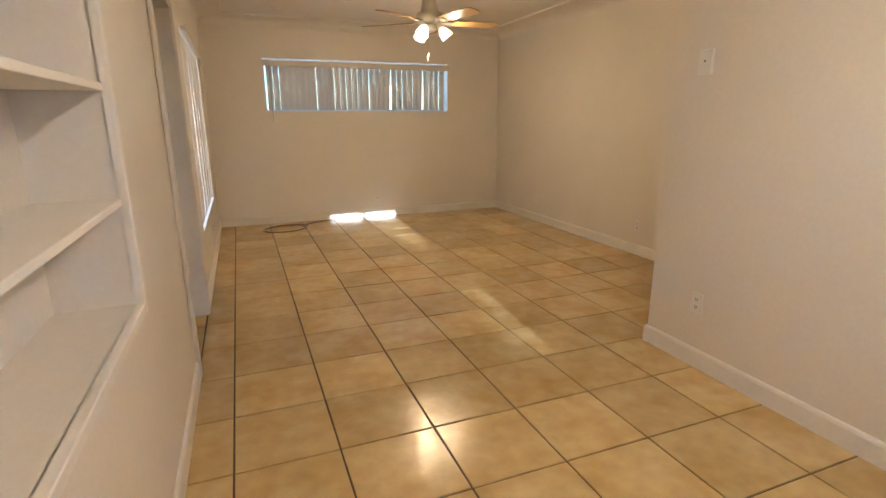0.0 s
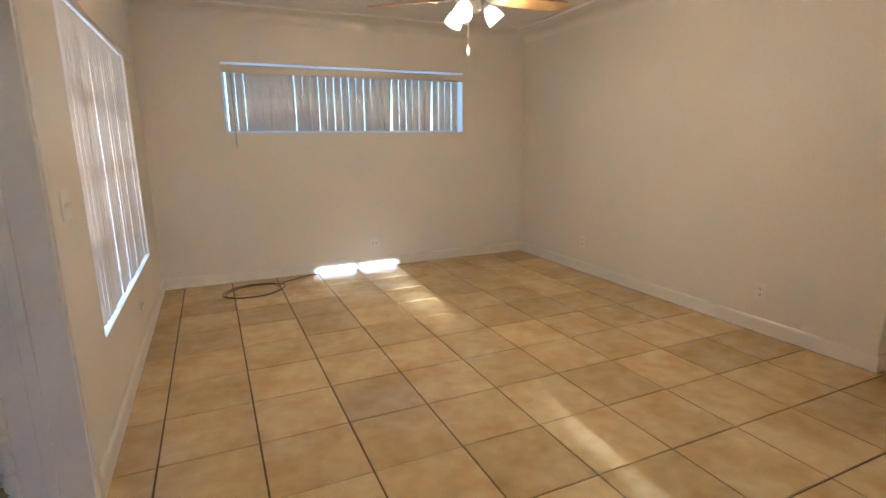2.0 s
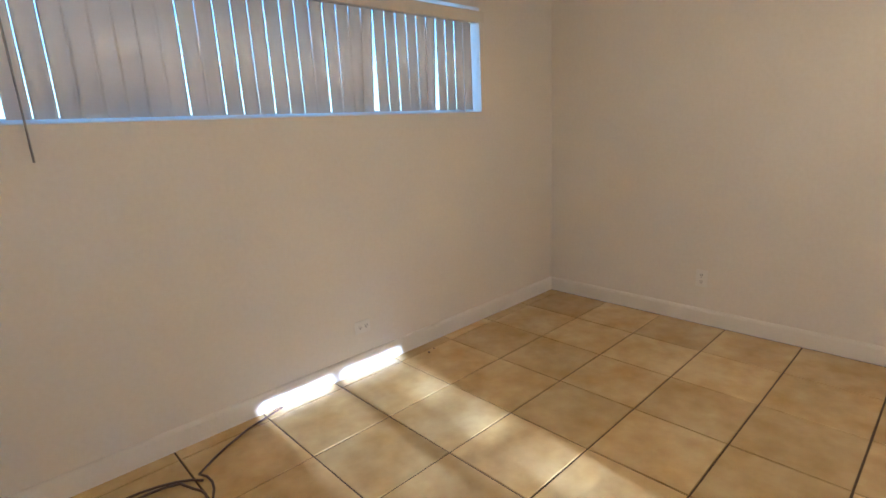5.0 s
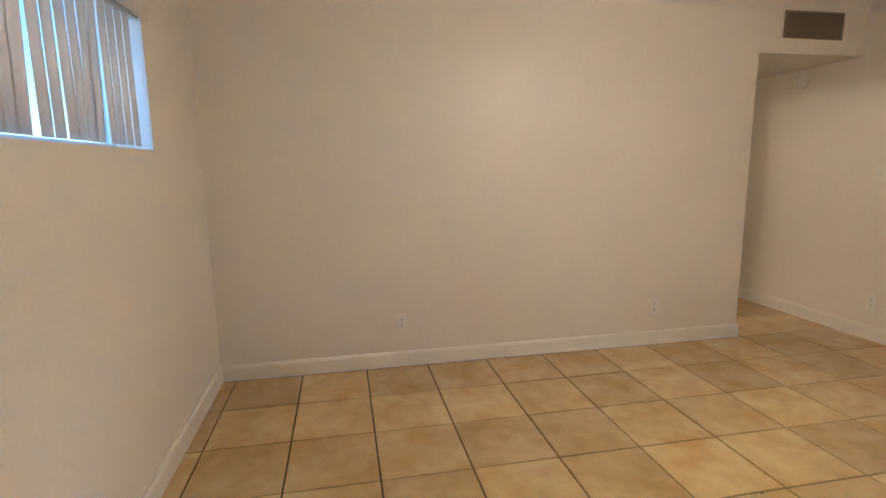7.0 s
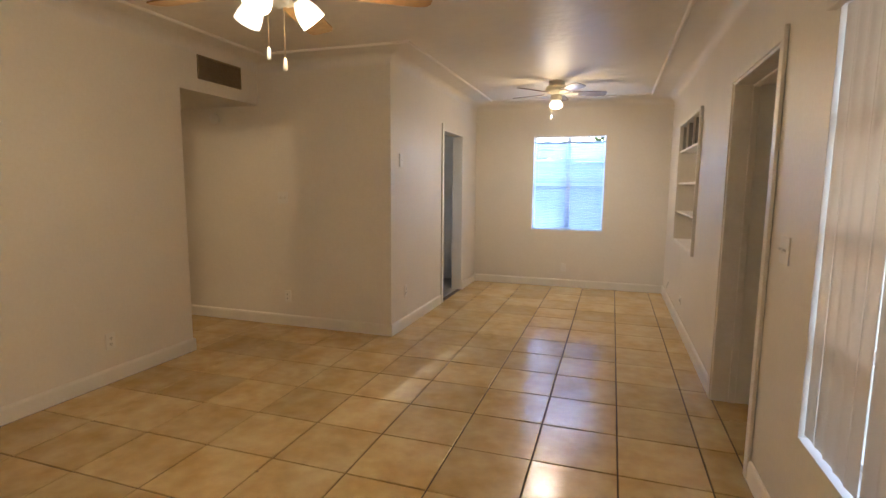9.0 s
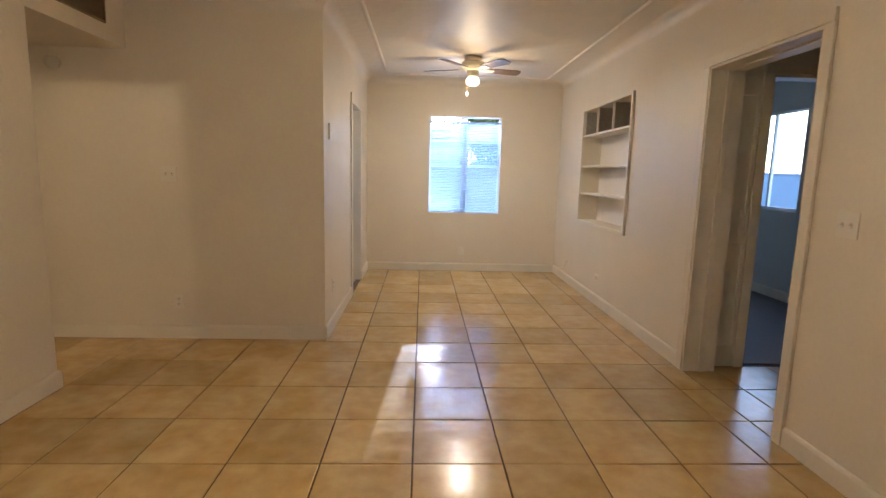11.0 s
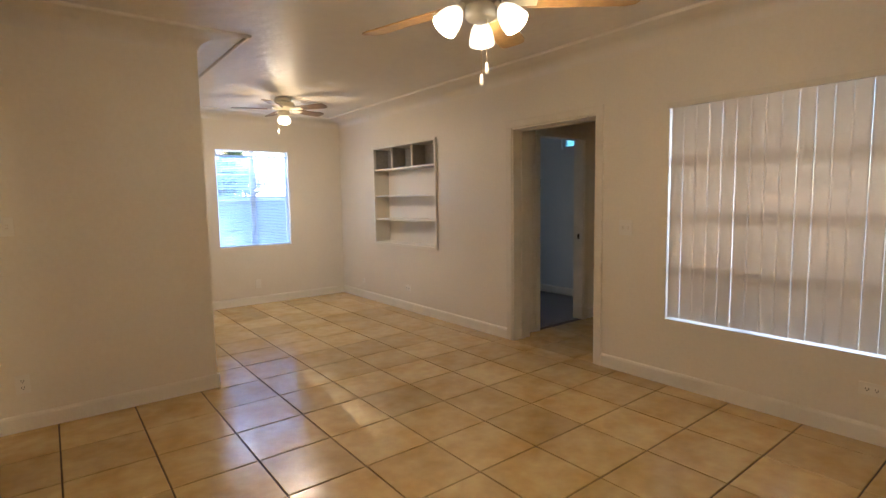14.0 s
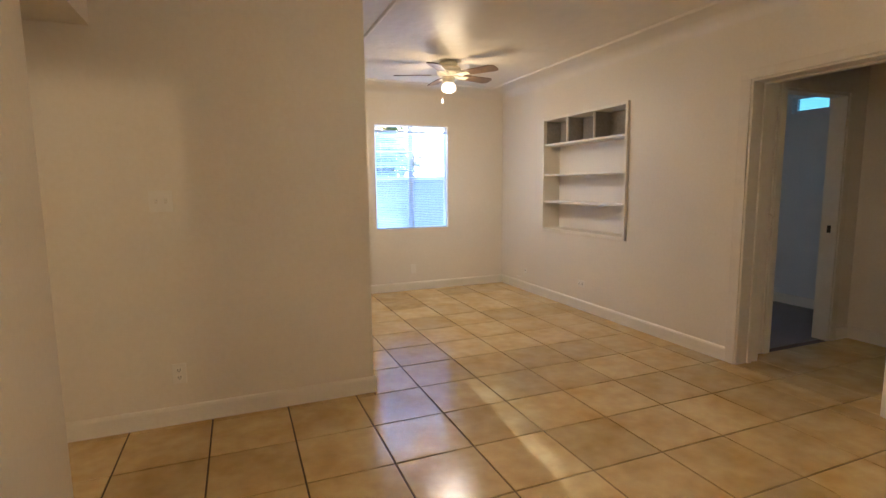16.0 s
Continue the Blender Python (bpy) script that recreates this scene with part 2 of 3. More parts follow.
wall("wall_west", -T, 0, SY - 0.1, LY + T, 0, UP, [(-BIG, BIG, DOOR[0], DOOR[1], -1, DOOR[2]), (-BIG, BIG, WIN_W[0], WIN_W[1], WIN_W[2], WIN_W[3]), (-T + 0.02, BIG, NICHE[0], NICHE[1], NICHE[2], NICHE[3])])
wall("wall_north", 0, LX, LY, LY + T, 0, UP, [(WIN_N[0], WIN_N[1], -BIG, BIG, WIN_N[2], WIN_N[3])])
wall("wall_south", 0, JX + 2.2, SY - 0.10, SY, 0, UP, [(WIN_S[0], WIN_S[1], -BIG, BIG, WIN_S[2], WIN_S[3])])
wall("wall_east", LX, LX + 0.13, JY, LY + T, 0, UP, [(-BIG, BIG, JY - 1, HALL_Y, -1, HALL_Z)])
wall("wall_jut_south", JX, 5.9, JY - 0.13, JY, 0, UP)
wall("wall_jut_west", JX, JX + 0.13, SY, JY - 0.13, 0, UP, [(-BIG, BIG, KDOOR[0], KDOOR[1], -1, KDOOR[2])])
wall("wall_hall_north", LX + 0.13, 5.9, HALL_Y, HALL_Y + 0.12, 0, UP, [(4.15, 4.90, -BIG, BIG, -1, 2.03)])
wall("wall_side_room_east", 5.9, 6.02, HALL_Y, 6.2, 0, UP)
wall("wall_side_room_north", LX + 0.13, 5.9, 6.08, 6.2, 0, UP)
wall("wall_hall_end", 5.78, 5.9, JY, HALL_Y, 0, UP)
wall("wall_kitchen_east", 4.62, 4.75, SY, JY - 0.13, 0, UP, [(-BIG, BIG, 1.3, 2.5, 1.1, 2.0)])

# vestibule and bedroom behind the west door
VY0, VY1, VX = 3.26, 4.62, -1.45
BDOOR = (-1.20, -0.46, 2.02)
wall("wall_vestibule_south", VX - 0.12, -T, VY0 - 0.12, VY0, 0, UP, [(BDOOR[0], BDOOR[1], -BIG, BIG, -1, BDOOR[2])])
wall("wall_vestibule_west", VX - 0.12, VX, VY0, VY1 + 0.12, 0, UP)
wall("wall_vestibule_north", VX, -T, VY1, VY1 + 0.12, 0, UP)
wall("wall_bedroom_west", -2.34, -2.22, -T, VY0, 0, UP, [(-BIG, BIG, 2.13, 2.58, 2.05, 2.215), (-BIG, BIG, 0.2, 1.3, 1.0, 2.1), (-BIG, BIG, 1.545, 1.745, 1.505, 1.67)], BLUEWALL)
wall("wall_bedroom_north", -2.22, VX - 0.12, VY0 - 0.12, VY0, 0, UP, (), BLUEWALL)
wall("wall_bedroom_south", -2.22, -T, -T, 0, 0, UP, (), BLUEWALL)

structure("floor", boxed(-T, LX + 0.13, SY - 0.1, LY + T, -0.12, -0.006), GROUT, "dark brown grout bed under the floor tiles")
structure("floor_hall", boxed(LX + 0.13, 5.9, JY - 0.13, HALL_Y + 0.12, -0.12, -0.006), GROUT)
structure("floor_side_room", boxed(LX + 0.13, 6.02, HALL_Y + 0.12, 6.2, -0.12, 0.0), CARPET)
structure("floor_vestibule", boxed(VX - 0.12, -T, VY0 - 0.06, VY1 + 0.12, -0.12, -0.006), GROUT)
structure("floor_bedroom", boxed(-2.34, -T, -T, VY0 - 0.06, -0.12, 0.0), CARPET)
structure("floor_kitchen", boxed(JX + 0.06, 4.75, SY, JY - 0.13, -0.11, 0.002), KITCHENFLOOR)


# ceiling with the coved edge: one mesh of flat part, bead and cove
def coved_ceiling():
    outline = [(0, SY), (JX, SY), (JX, JY), (LX, JY), (LX, LY), (0, LY)]

    def inset(d):
        res = []
        for i, p in enumerate(outline):
            a, b = Vector(outline[i - 1]), Vector(outline[(i + 1) % len(outline)])
            p = Vector(p)
            u, w = (p - a).normalized(), (b - p).normalized()
            n1, n2 = Vector((-u.y, u.x)), Vector((-w.y, w.x))
            res.append(p + d * (n1 + n2))
        return res
    prof = [(-0.01, COVE_Z - 0.002), (0.0, COVE_Z)]
    for k in range(1, 13):
        a = k / 12 * math.pi / 2
        prof.append((0.10 * (1 - math.cos(a)), COVE_Z + (TOP - 0.014 - COVE_Z) * math.sin(a)))
    prof.append((COVE, TOP - 0.002))
    prof += [(COVE + 0.002, TOP - 0.014), (COVE + 0.010, TOP - 0.019), (COVE + 0.024, TOP - 0.018), (COVE + 0.032, TOP - 0.010), (COVE + 0.034, TOP)]
    bm = bmesh.new()
    rings = []
    for d, z in prof:
        rings.append([bm.verts.new((p.x, p.y, z)) for p in inset(d)])
    for a, b in zip(rings, rings[1:]):
        for k in range(6):
            f = bm.faces.new((a[k], a[(k + 1) % 6], b[(k + 1) % 6], b[k]))
    bm.faces.new(rings[-1])
    bmesh.ops.recalc_face_normals(bm, faces=bm.faces)
    return bm


structure("ceiling", coved_ceiling(), CEIL, "glossy cream plaster ceiling with a coved edge")
structure("ceiling_slab", boxed(-2.34, 6.02, SY - 0.1, LY + T, UP, UP + 0.1), OUTSIDEWALL)
structure("ceiling_hall", boxed(LX + 0.13, 5.78, JY, HALL_Y, HALL_Z, HALL_Z + 0.1), WALL)
structure("ceiling_side_room", boxed(LX + 0.13, 5.9, HALL_Y + 0.12, 6.08, 2.46, 2.56), WALL)
structure("ceiling_vestibule", boxed(VX, -T, VY0, VY1, 2.36, 2.46), WALL)
structure("ceiling_bedroom", boxed(-2.22, -T, 0, VY0 - 0.12, 2.46, 2.56), BLUEWALL)
structure("ceiling_kitchen", boxed(JX + 0.13, 4.62, SY, JY - 0.13, 2.46, 2.56), WALL)


# baseboards
def baseboard(x0, y0, x1, y1, side):
    """Along a wall from (x0, y0) to (x1, y1); side: the direction into the room."""
    h, d = 0.105, 0.016
    bm = bmesh.new()
    a, b, s = Vector((x0, y0, 0)), Vector((x1, y1, 0)), Vector((*side, 0))
    prof = [(0.0, 0.0), (d, 0.0), (d, h - 0.018), (d - 0.004, h - 0.006), (d - 0.010, h), (0.0, h)]
    ends = [[bm.verts.new(p + s * o + Vector((0, 0, z))) for o, z in prof] for p in (a, b)]
    for k in range(6):
        bm.faces.new((ends[0][k], ends[0][(k + 1) % 6], ends[1][(k + 1) % 6], ends[1][k]))
    bm.faces.new(ends[0]), bm.faces.new(ends[1])
    structure("baseboard", bm, TRIM)


baseboard(0, SY + 0.016, 0, DOOR[0] - 0.075, (1, 0))
baseboard(0, DOOR[1] + 0.06, 0, LY - 0.016, (1, 0))
baseboard(0, LY, LX, LY, (0, -1))
baseboard(LX, LY - 0.016, LX, HALL_Y, (-1, 0))
baseboard(LX - 0.016, HALL_Y, LX + 0.14, HALL_Y, (0, -1))
baseboard(JX - 0.016, JY, 5.78, JY, (0, 1))
baseboard(JX, JY, JX, KDOOR[1] + 0.06, (-1, 0))
baseboard(JX, KDOOR[0] - 0.002, JX, SY + 0.016, (-1, 0))
baseboard(0, SY, JX, SY, (0, 1))
baseboard(VX, VY0 + 0.016, VX, VY1, (1, 0))
baseboard(VX, VY0, BDOOR[0] - 0.08, VY0, (0, 1))
baseboard(-2.22, 0, -2.22, VY0 - 0.12, (1, 0))


# door casings
def casing(name, mat, boards, label=""):
    bm = bmesh.new()
    for b in boards:
        box(bm, *b, bevel=0.004)
    return structure(name, bm, mat, label)


y0, y1, zt = DOOR
casing("door_1", DOORPAINT, [(0.002, 0.020, y0 - 0.075, y0, 0, zt + 0.0), (0.002, 0.020, y1, y1 + 0.058, 0, zt), (0.002, 0.022, y0 - 0.075, y1 + 0.058, zt, zt + 0.062),
                             (-T + 0.004, 0.012, y0, y0 + 0.018, 0, zt - 0.018), (-T + 0.004, 0.012, y1 - 0.018, y1, 0, zt - 0.018), (-T + 0.004, 0.012, y0, y1, zt - 0.018, zt),
                             (-0.13, -0.09, y0 + 0.018, y0 + 0.030, 0, zt - 0.03), (-0.13, -0.09, y1 - 0.030, y1 - 0.018, 0, zt - 0.03), (-0.13, -0.09, y0 + 0.018, y1 - 0.018, zt - 0.03, zt - 0.018)], "cased doorway without a leaf, old white paint")
casing("door_2", DOORPAINT, [(BDOOR[0] - 0.07, BDOOR[0], VY0 + 0.002, VY0 + 0.018, 0, BDOOR[2]), (BDOOR[1], BDOOR[1] + 0.06, VY0 + 0.002, VY0 + 0.018, 0, BDOOR[2]), (BDOOR[0] - 0.07, BDOOR[1] + 0.06, VY0 + 0.002, VY0 + 0.02, BDOOR[2], BDOOR[2] + 0.07),
                             (BDOOR[0], BDOOR[0] + 0.018, VY0 - 0.12, VY0 + 0.01, 0, BDOOR[2] - 0.018), (BDOOR[1] - 0.018, BDOOR[1], VY0 - 0.12, VY0 + 0.01, 0, BDOOR[2] - 0.018), (BDOOR[0], BDOOR[1], VY0 - 0.12, VY0 + 0.01, BDOOR[2] - 0.018, BDOOR[2])])
ky0, ky1, kz = KDOOR
casing("door_3", TRIM, [(JX - 0.020, JX - 0.002, ky1, ky1 + 0.055, 0, kz + 0.065), (JX - 0.004, JX + 0.134, ky1 - 0.016, ky1, 0, kz - 0.016), (JX - 0.004, JX + 0.134, ky0, ky0 + 0.016, 0, kz - 0.016), (JX - 0.004, JX + 0.134, ky0, ky1, kz - 0.016, kz)])



# ---- windows ----
def rot_box(bm, size, m, bevel=0.0):
    r = bmesh.ops.create_cube(bm, size=1)
    bmesh.ops.transform(bm, matrix=m @ Matrix.Diagonal((*size, 1)), verts=r["verts"])
    return bm


def put_mesh(name, me, parent, m):
    ob = new(name, me)
    ob.parent = parent
    ob.matrix_basis = m
    return ob


def window(name, width, height, depth, uprights, bars, m, label, glass=GLASS):
    """A glazed frame in its own x (width) and z (height), y outwards; the empty stands at the lower left corner."""
    w = new(name)
    w.empty_display_size = 0.05
    w.matrix_world = m
    tagged(w, label, "window", "", "structure")
    fb = bmesh.new()
    e = 0.028
    box(fb, 0, e, 0, depth, 0, height)
    box(fb, width - e, width, 0, depth, 0, height)
    box(fb, e, width - e, 0, depth, 0, e)
    box(fb, e, width - e, 0, depth, height - 0.012, height)
    part("window_frame", fb, FRAME, w)
    for u, z0, z1, t in uprights:
        part("mullion", boxed(u - t / 2, u + t / 2, 0.004, depth - 0.004, z0, z1), FRAME, w)
    for z, x0, x1, t in bars:
        part("muntin", boxed(x0, x1, 0.008, depth - 0.008, z - t / 2, z + t / 2), FRAME, w)
    pane = part("pane", boxed(e, width - e, depth * 0.45, depth * 0.45 + 0.004, e, height - 0.012), glass, w)
    pane.visible_shadow = False
    return w


# south: view outwards along -y
sx0, sx1, sz0, sz1 = WIN_S
window("window_1", sx1 - sx0, sz1 - sz0, 0.035, [(0.475, 0.0, sz1 - sz0, 0.062)], [(0.63, 0.0, sx1 - sx0, 0.03), (0.96, 0.03, 0.475, 0.022), (0.94, 0.475, 0.93, 0.014)], pose(sx1, SY - 0.062, sz0, 0, 0, 180), "white framed sash window with sunlit yard outside")
nx0, nx1, nz0, nz1 = WIN_N
window("window_2", nx1 - nx0, nz1 - nz0, 0.04, [(0.82, 0.0, 0.64, 0.04), (1.64, 0.0, 0.64, 0.04)], [], pose(nx0, LY + 0.15, nz0), "wide high white framed window behind vertical blinds", DIMMEDGLASS)
wy0, wy1, wz0, wz1 = WIN_W
hw_ = wy1 - wy0
window("window_3", hw_, wz1 - wz0, 0.04, [(hw_ * 0.25, 0.0, 1.52, 0.04), (hw_ * 0.75, 0.0, 1.52, 0.04)], [(0.38, 0.0, hw_, 0.045), (0.76, 0.0, hw_, 0.045), (1.14, 0.0, hw_, 0.045)], pose(-0.115, wy0, wz0, 0, 0, 90), "large multi-pane front window behind vertical blinds")
window("window_4", 0.45, 0.165, 0.04, [(0.36, 0.0, 0.165, 0.03)], [], pose(-2.26, 2.13, 2.05, 0, 0, 90), "small high bedroom window, cyan sky put into the glass", SKYTINTGLASS)
# Unseen window, added so that the sky lights the bedroom.
window("window_5", 1.1, 1.1, 0.04, [(0.55, 0.0, 1.1, 0.03)], [], pose(-2.26, 0.2, 1.0, 0, 0, 90), "unseen bedroom window, added to let light in")
window("window_6", 0.20, 0.165, 0.04, [], [], pose(-2.26, 1.545, 1.505, 0, 0, 90), "small square bedroom window, cyan sky put into the glass", SKYTINTGLASS)
# Unseen window, added to brighten the kitchen behind its doorway.
window("window_7", 1.2, 0.9, 0.03, [(0.6, 0.0, 0.9, 0.03)], [], pose(4.67, 2.5, 1.1, 0, 0, -90), "unseen kitchen window, added to let light in")
for name, b in (("sill_south", (sx0, sx1, SY - 0.061, SY, sz0, sz0 + 0.004)), ("sill_north", (nx0, nx1, LY + 0.0, LY + 0.149, nz0, nz0 + 0.004)), ("sill_west", (-0.149, 0.0, wy0, wy1, wz0, wz0 + 0.004))):
    structure(name, boxed(*b), FRAME)


# ---- vertical blinds ----
def vane_mesh(width, height):
    """One curved vane, hung from the top edge, hanging down from z = 0."""
    bm = bmesh.new()
    n, rise, t = 6, 0.006, 0.0009
    front, back = [], []
    for k in range(n + 1):
        u = (k / n - 0.5)
        o = rise * (1 - 4 * u * u)
        front.append((bm.verts.new((u * width, o + t, 0)), bm.verts.new((u * width, o + t, -height))))
        back.append((bm.verts.new((u * width, o, 0)), bm.verts.new((u * width, o, -height))))
    for k in range(n):
        bm.faces.new((front[k][0], front[k + 1][0], front[k + 1][1], front[k][1])).smooth = True
        bm.faces.new((back[k][0], back[k][1], back[k + 1][1], back[k + 1][0])).smooth = True
        for e in (0, 1):
            bm.faces.new((front[k][e], front[k + 1][e], back[k + 1][e], back[k][e]))
    for k in (0, n):
        bm.faces.new((front[k][0], front[k][1], back[k][1], back[k][0]))
    return mesh_of(bm, "vane", VANE)


north_blind = thing("vertical_blind", (nx0, LY + 0.03, nz1), "ivory vinyl vertical blind, half closed, in the high window", "blind")
NV = 31
drop = nz1 - nz0 - 0.018
me, shut = vane_mesh(0.0748, drop - 0.075), vane_mesh(0.083, drop - 0.075)
pitch_n = (nx1 - nx0 - 0.085) / NV
for k in range(NV):
    f = k / (NV - 1)
    turn = 2 * f + random.uniform(-0.4, 0.4)
    swing = {19: 1.6, 20: 3.2, 26: 2.6}.get(k, random.uniform(-0.25, 0.25))
    put_mesh("vane", shut if 2 < k < 7 else me, north_blind, pose(0.035 + pitch_n * (k + 0.5), 0, -0.075, random.uniform(-0.4, 0.4), swing, turn))
part("head_rail", boxed(0.004, nx1 - nx0 - 0.004, -0.02, 0.02, -0.090, -0.056, bevel=0.002), RAIL, north_blind)
part("valance", boxed(0.0, nx1 - nx0 + 0.02, -0.052, -0.046, -0.094, -0.026, bevel=0.001), RAIL, north_blind, "ivory valance strip")
part("bracket", boxed(0.06, 0.10, -0.046, 0.0, -0.056, -0.022), RAIL, north_blind)
part("bracket", boxed(2.34, 2.38, -0.046, 0.0, -0.056, -0.022), RAIL, north_blind)
part("wand", tube([(0.075, -0.058, -0.09), (0.078, -0.06, -0.4), (0.08, -0.058, -0.775)], 0.004), GREYRAIL, north_blind, "thin grey tilt wand")

west_blind = thing("vertical_blind", (-0.016, wy0, wz1), "ivory vinyl vertical blind, closed, over the large window", "blind")
WV = 23
me, narrow = vane_mesh(0.0846, wz1 - wz0 - 0.03), vane_mesh(0.0832, wz1 - wz0 - 0.03)
pitch_w = (wy1 - wy0 - 0.014) / WV
for k in range(WV):
    put_mesh("vane", narrow if k in (3, 13) else me, west_blind, pose(0.0, 0.010 + pitch_w * (k + 0.5), -0.012, random.uniform(-0.15, 0.15), random.uniform(-0.08, 0.08), 90 + random.uniform(-0.7, 0.7)))
part("head_rail", boxed(0.026, 0.058, 0.0, wy1 - wy0 + 0.07, -0.026, 0.010, bevel=0.003), RAIL, west_blind, "ivory head rail")

# ---- venetian blind ----
south_blind = thing("venetian_blind", (sx0, SY - 0.03, sz0), "white aluminium venetian blind, slats half open", "blind")
wide, high = sx1 - sx0, sz1 - sz0


def slat_mesh(bend):
    """A slat whose east end is bent flatter by so many degrees."""
    bm = bmesh.new()
    n = 4
    xs = ((0.012, 0.0), (wide - 0.29, 0.0), (wide - 0.24, 1.0), (wide - 0.07, 1.0), (wide - 0.012, 0.4))
    grid = []
    for x, share in xs:
        c, s = math.cos(radians(-bend * share)), math.sin(radians(-bend * share))
        for d in (0.0, 0.0004):
            line = []
            for k in range(n + 1):
                u = k / n - 0.5
                y, h = u * 0.025, 0.0018 * (1 - 4 * u * u) + d
                line.append(bm.verts.new((x, y * c - h * s, y * s + h * c)))
            grid.append(line)
    for i in range(0, len(grid) - 2, 2):
        for d in (0, 1):
            for k in range(n):
                bm.faces.new((grid[i + d][k], grid[i + d + 2][k], grid[i + d + 2][k + 1], grid[i + d][k + 1])).smooth = True
    return mesh_of(bm, "slat", BLIND)


slat_meshes = [slat_mesh(b) for b in (2, 6, 15, 20)]
z, k = 0.03, 0
while z < high - 0.098:
    k += 1
    bent = slat_meshes[max(0, min(3 if z > 0.55 * high else 1, int(1.6 + 1.7 * math.sin(k * 1.15) + random.uniform(-0.5, 0.5))))]
    put_mesh("slat", bent, south_blind, pose(0, 0, z, 31 + random.uniform(-1.3, 1.3), random.uniform(-0.12, 0.12), 0))
    z += 0.0215
part("head_rail", boxed(0.004, wide - 0.004, -0.0125, 0.0125, high - 0.088, high - 0.064, bevel=0.002), BLIND, south_blind)
part("bottom_rail", boxed(0.010, wide - 0.010, -0.012, 0.012, 0.006, 0.018, bevel=0.003), BLIND, south_blind)
for x in (0.14, wide / 2, wide - 0.14):
    part("ladder_cord", tube([(x, 0.013, 0.015), (x, 0.013, high - 0.08)], 0.0011, 5), BLIND, south_blind)
part("wand", tube([(wide - 0.07, 0.016, high - 0.08), (wide - 0.075, 0.02, high - 0.6)], 0.003, 6), PLASTIC, south_blind)

# ---- built-in shelf ----
shelf = thing("built_in_shelf", (0, NICHE[0], NICHE[2]), "white painted built-in wall shelf, empty, grey cubbies on top", "shelf")
a, b, c, d = 0.0, NICHE[1] - NICHE[0], 0.0, NICHE[3] - NICHE[2]
DEEP = -T + 0.022
fw = 0.03
part("frame_stile", boxed(-0.006, 0.026, a - fw, a, c - fw, d + fw, bevel=0.003), TRIM, shelf)
part("frame_stile", boxed(-0.006, 0.026, b, b + fw, c - fw, d + fw, bevel=0.003), TRIM, shelf)
part("frame_rail", boxed(-0.006, 0.024, a, b, c - fw, c, bevel=0.003), TRIM, shelf)
part("frame_rail", boxed(-0.006, 0.024, a, b, d, d + fw, bevel=0.003), TRIM, shelf)
for zz in (0.30, 0.607):
    part("shelf_board", boxed(DEEP, 0.006, a + 0.001, b - 0.001, zz - 0.010, zz + 0.010, bevel=0.003), TRIM, shelf)
part("shelf_board", boxed(DEEP, 0.010, a + 0.001, b - 0.001, 0.935, 0.957, bevel=0.003), TRIM, shelf)
for yy in (0.41, 0.855):
    part("divider", boxed(DEEP, 0.006, yy - 0.009, yy + 0.009, 0.958, d - 0.001, bevel=0.002), TRIM, shelf)
for ya, yb in ((a + 0.003, 0.399), (0.421, 0.844), (0.866, b - 0.003)):
    lb = bmesh.new()
    box(lb, DEEP, DEEP + 0.004, ya, yb, 0.960, d - 0.003)
    box(lb, DEEP + 0.005, -0.012, ya, ya + 0.003, 0.960, d - 0.003)
    box(lb, DEEP + 0.005, -0.012, yb - 0.003, yb, 0.960, d - 0.003)
    part("cubby_lining", lb, CUBBY, shelf, "grey cubby lining")


# ---- ceiling fans ----
def blade_mesh(r0, r1, w0, w1, mat):
    bm = bmesh.new()
    out = [(r0, -w0 / 2), (r0 + 0.06, -w0 / 2 - 0.004), (r1 - 0.05, -w1 / 2), (r1 - 0.012, -w1 / 2 + 0.012), (r1, -w1 / 4), (r1, w1 / 4), (r1 - 0.012, w1 / 2 - 0.012), (r1 - 0.05, w1 / 2), (r0 + 0.06, w0 / 2 + 0.004), (r0, w0 / 2)]
    lo, hi = [[bm.verts.new((x, y, z)) for x, y in out] for z in (0.0, 0.007)]
    bm.faces.new(lo), bm.faces.new(hi)
    for k in range(len(out)):
        bm.faces.new((lo[k], lo[(k + 1) % len(out)], hi[(k + 1) % len(out)], hi[k]))
    return mesh_of(bm, "blade", mat)


def iron_mesh():
    bm = bmesh.new()
    box(bm, 0.085, 0.15, -0.014, 0.014, -0.004, 0.004, bevel=0.001)
    box(bm, 0.14, 0.235, -0.032, 0.032, -0.007, -0.001, bevel=0.002)
    return mesh_of(bm, "blade_iron", FANWHITE)


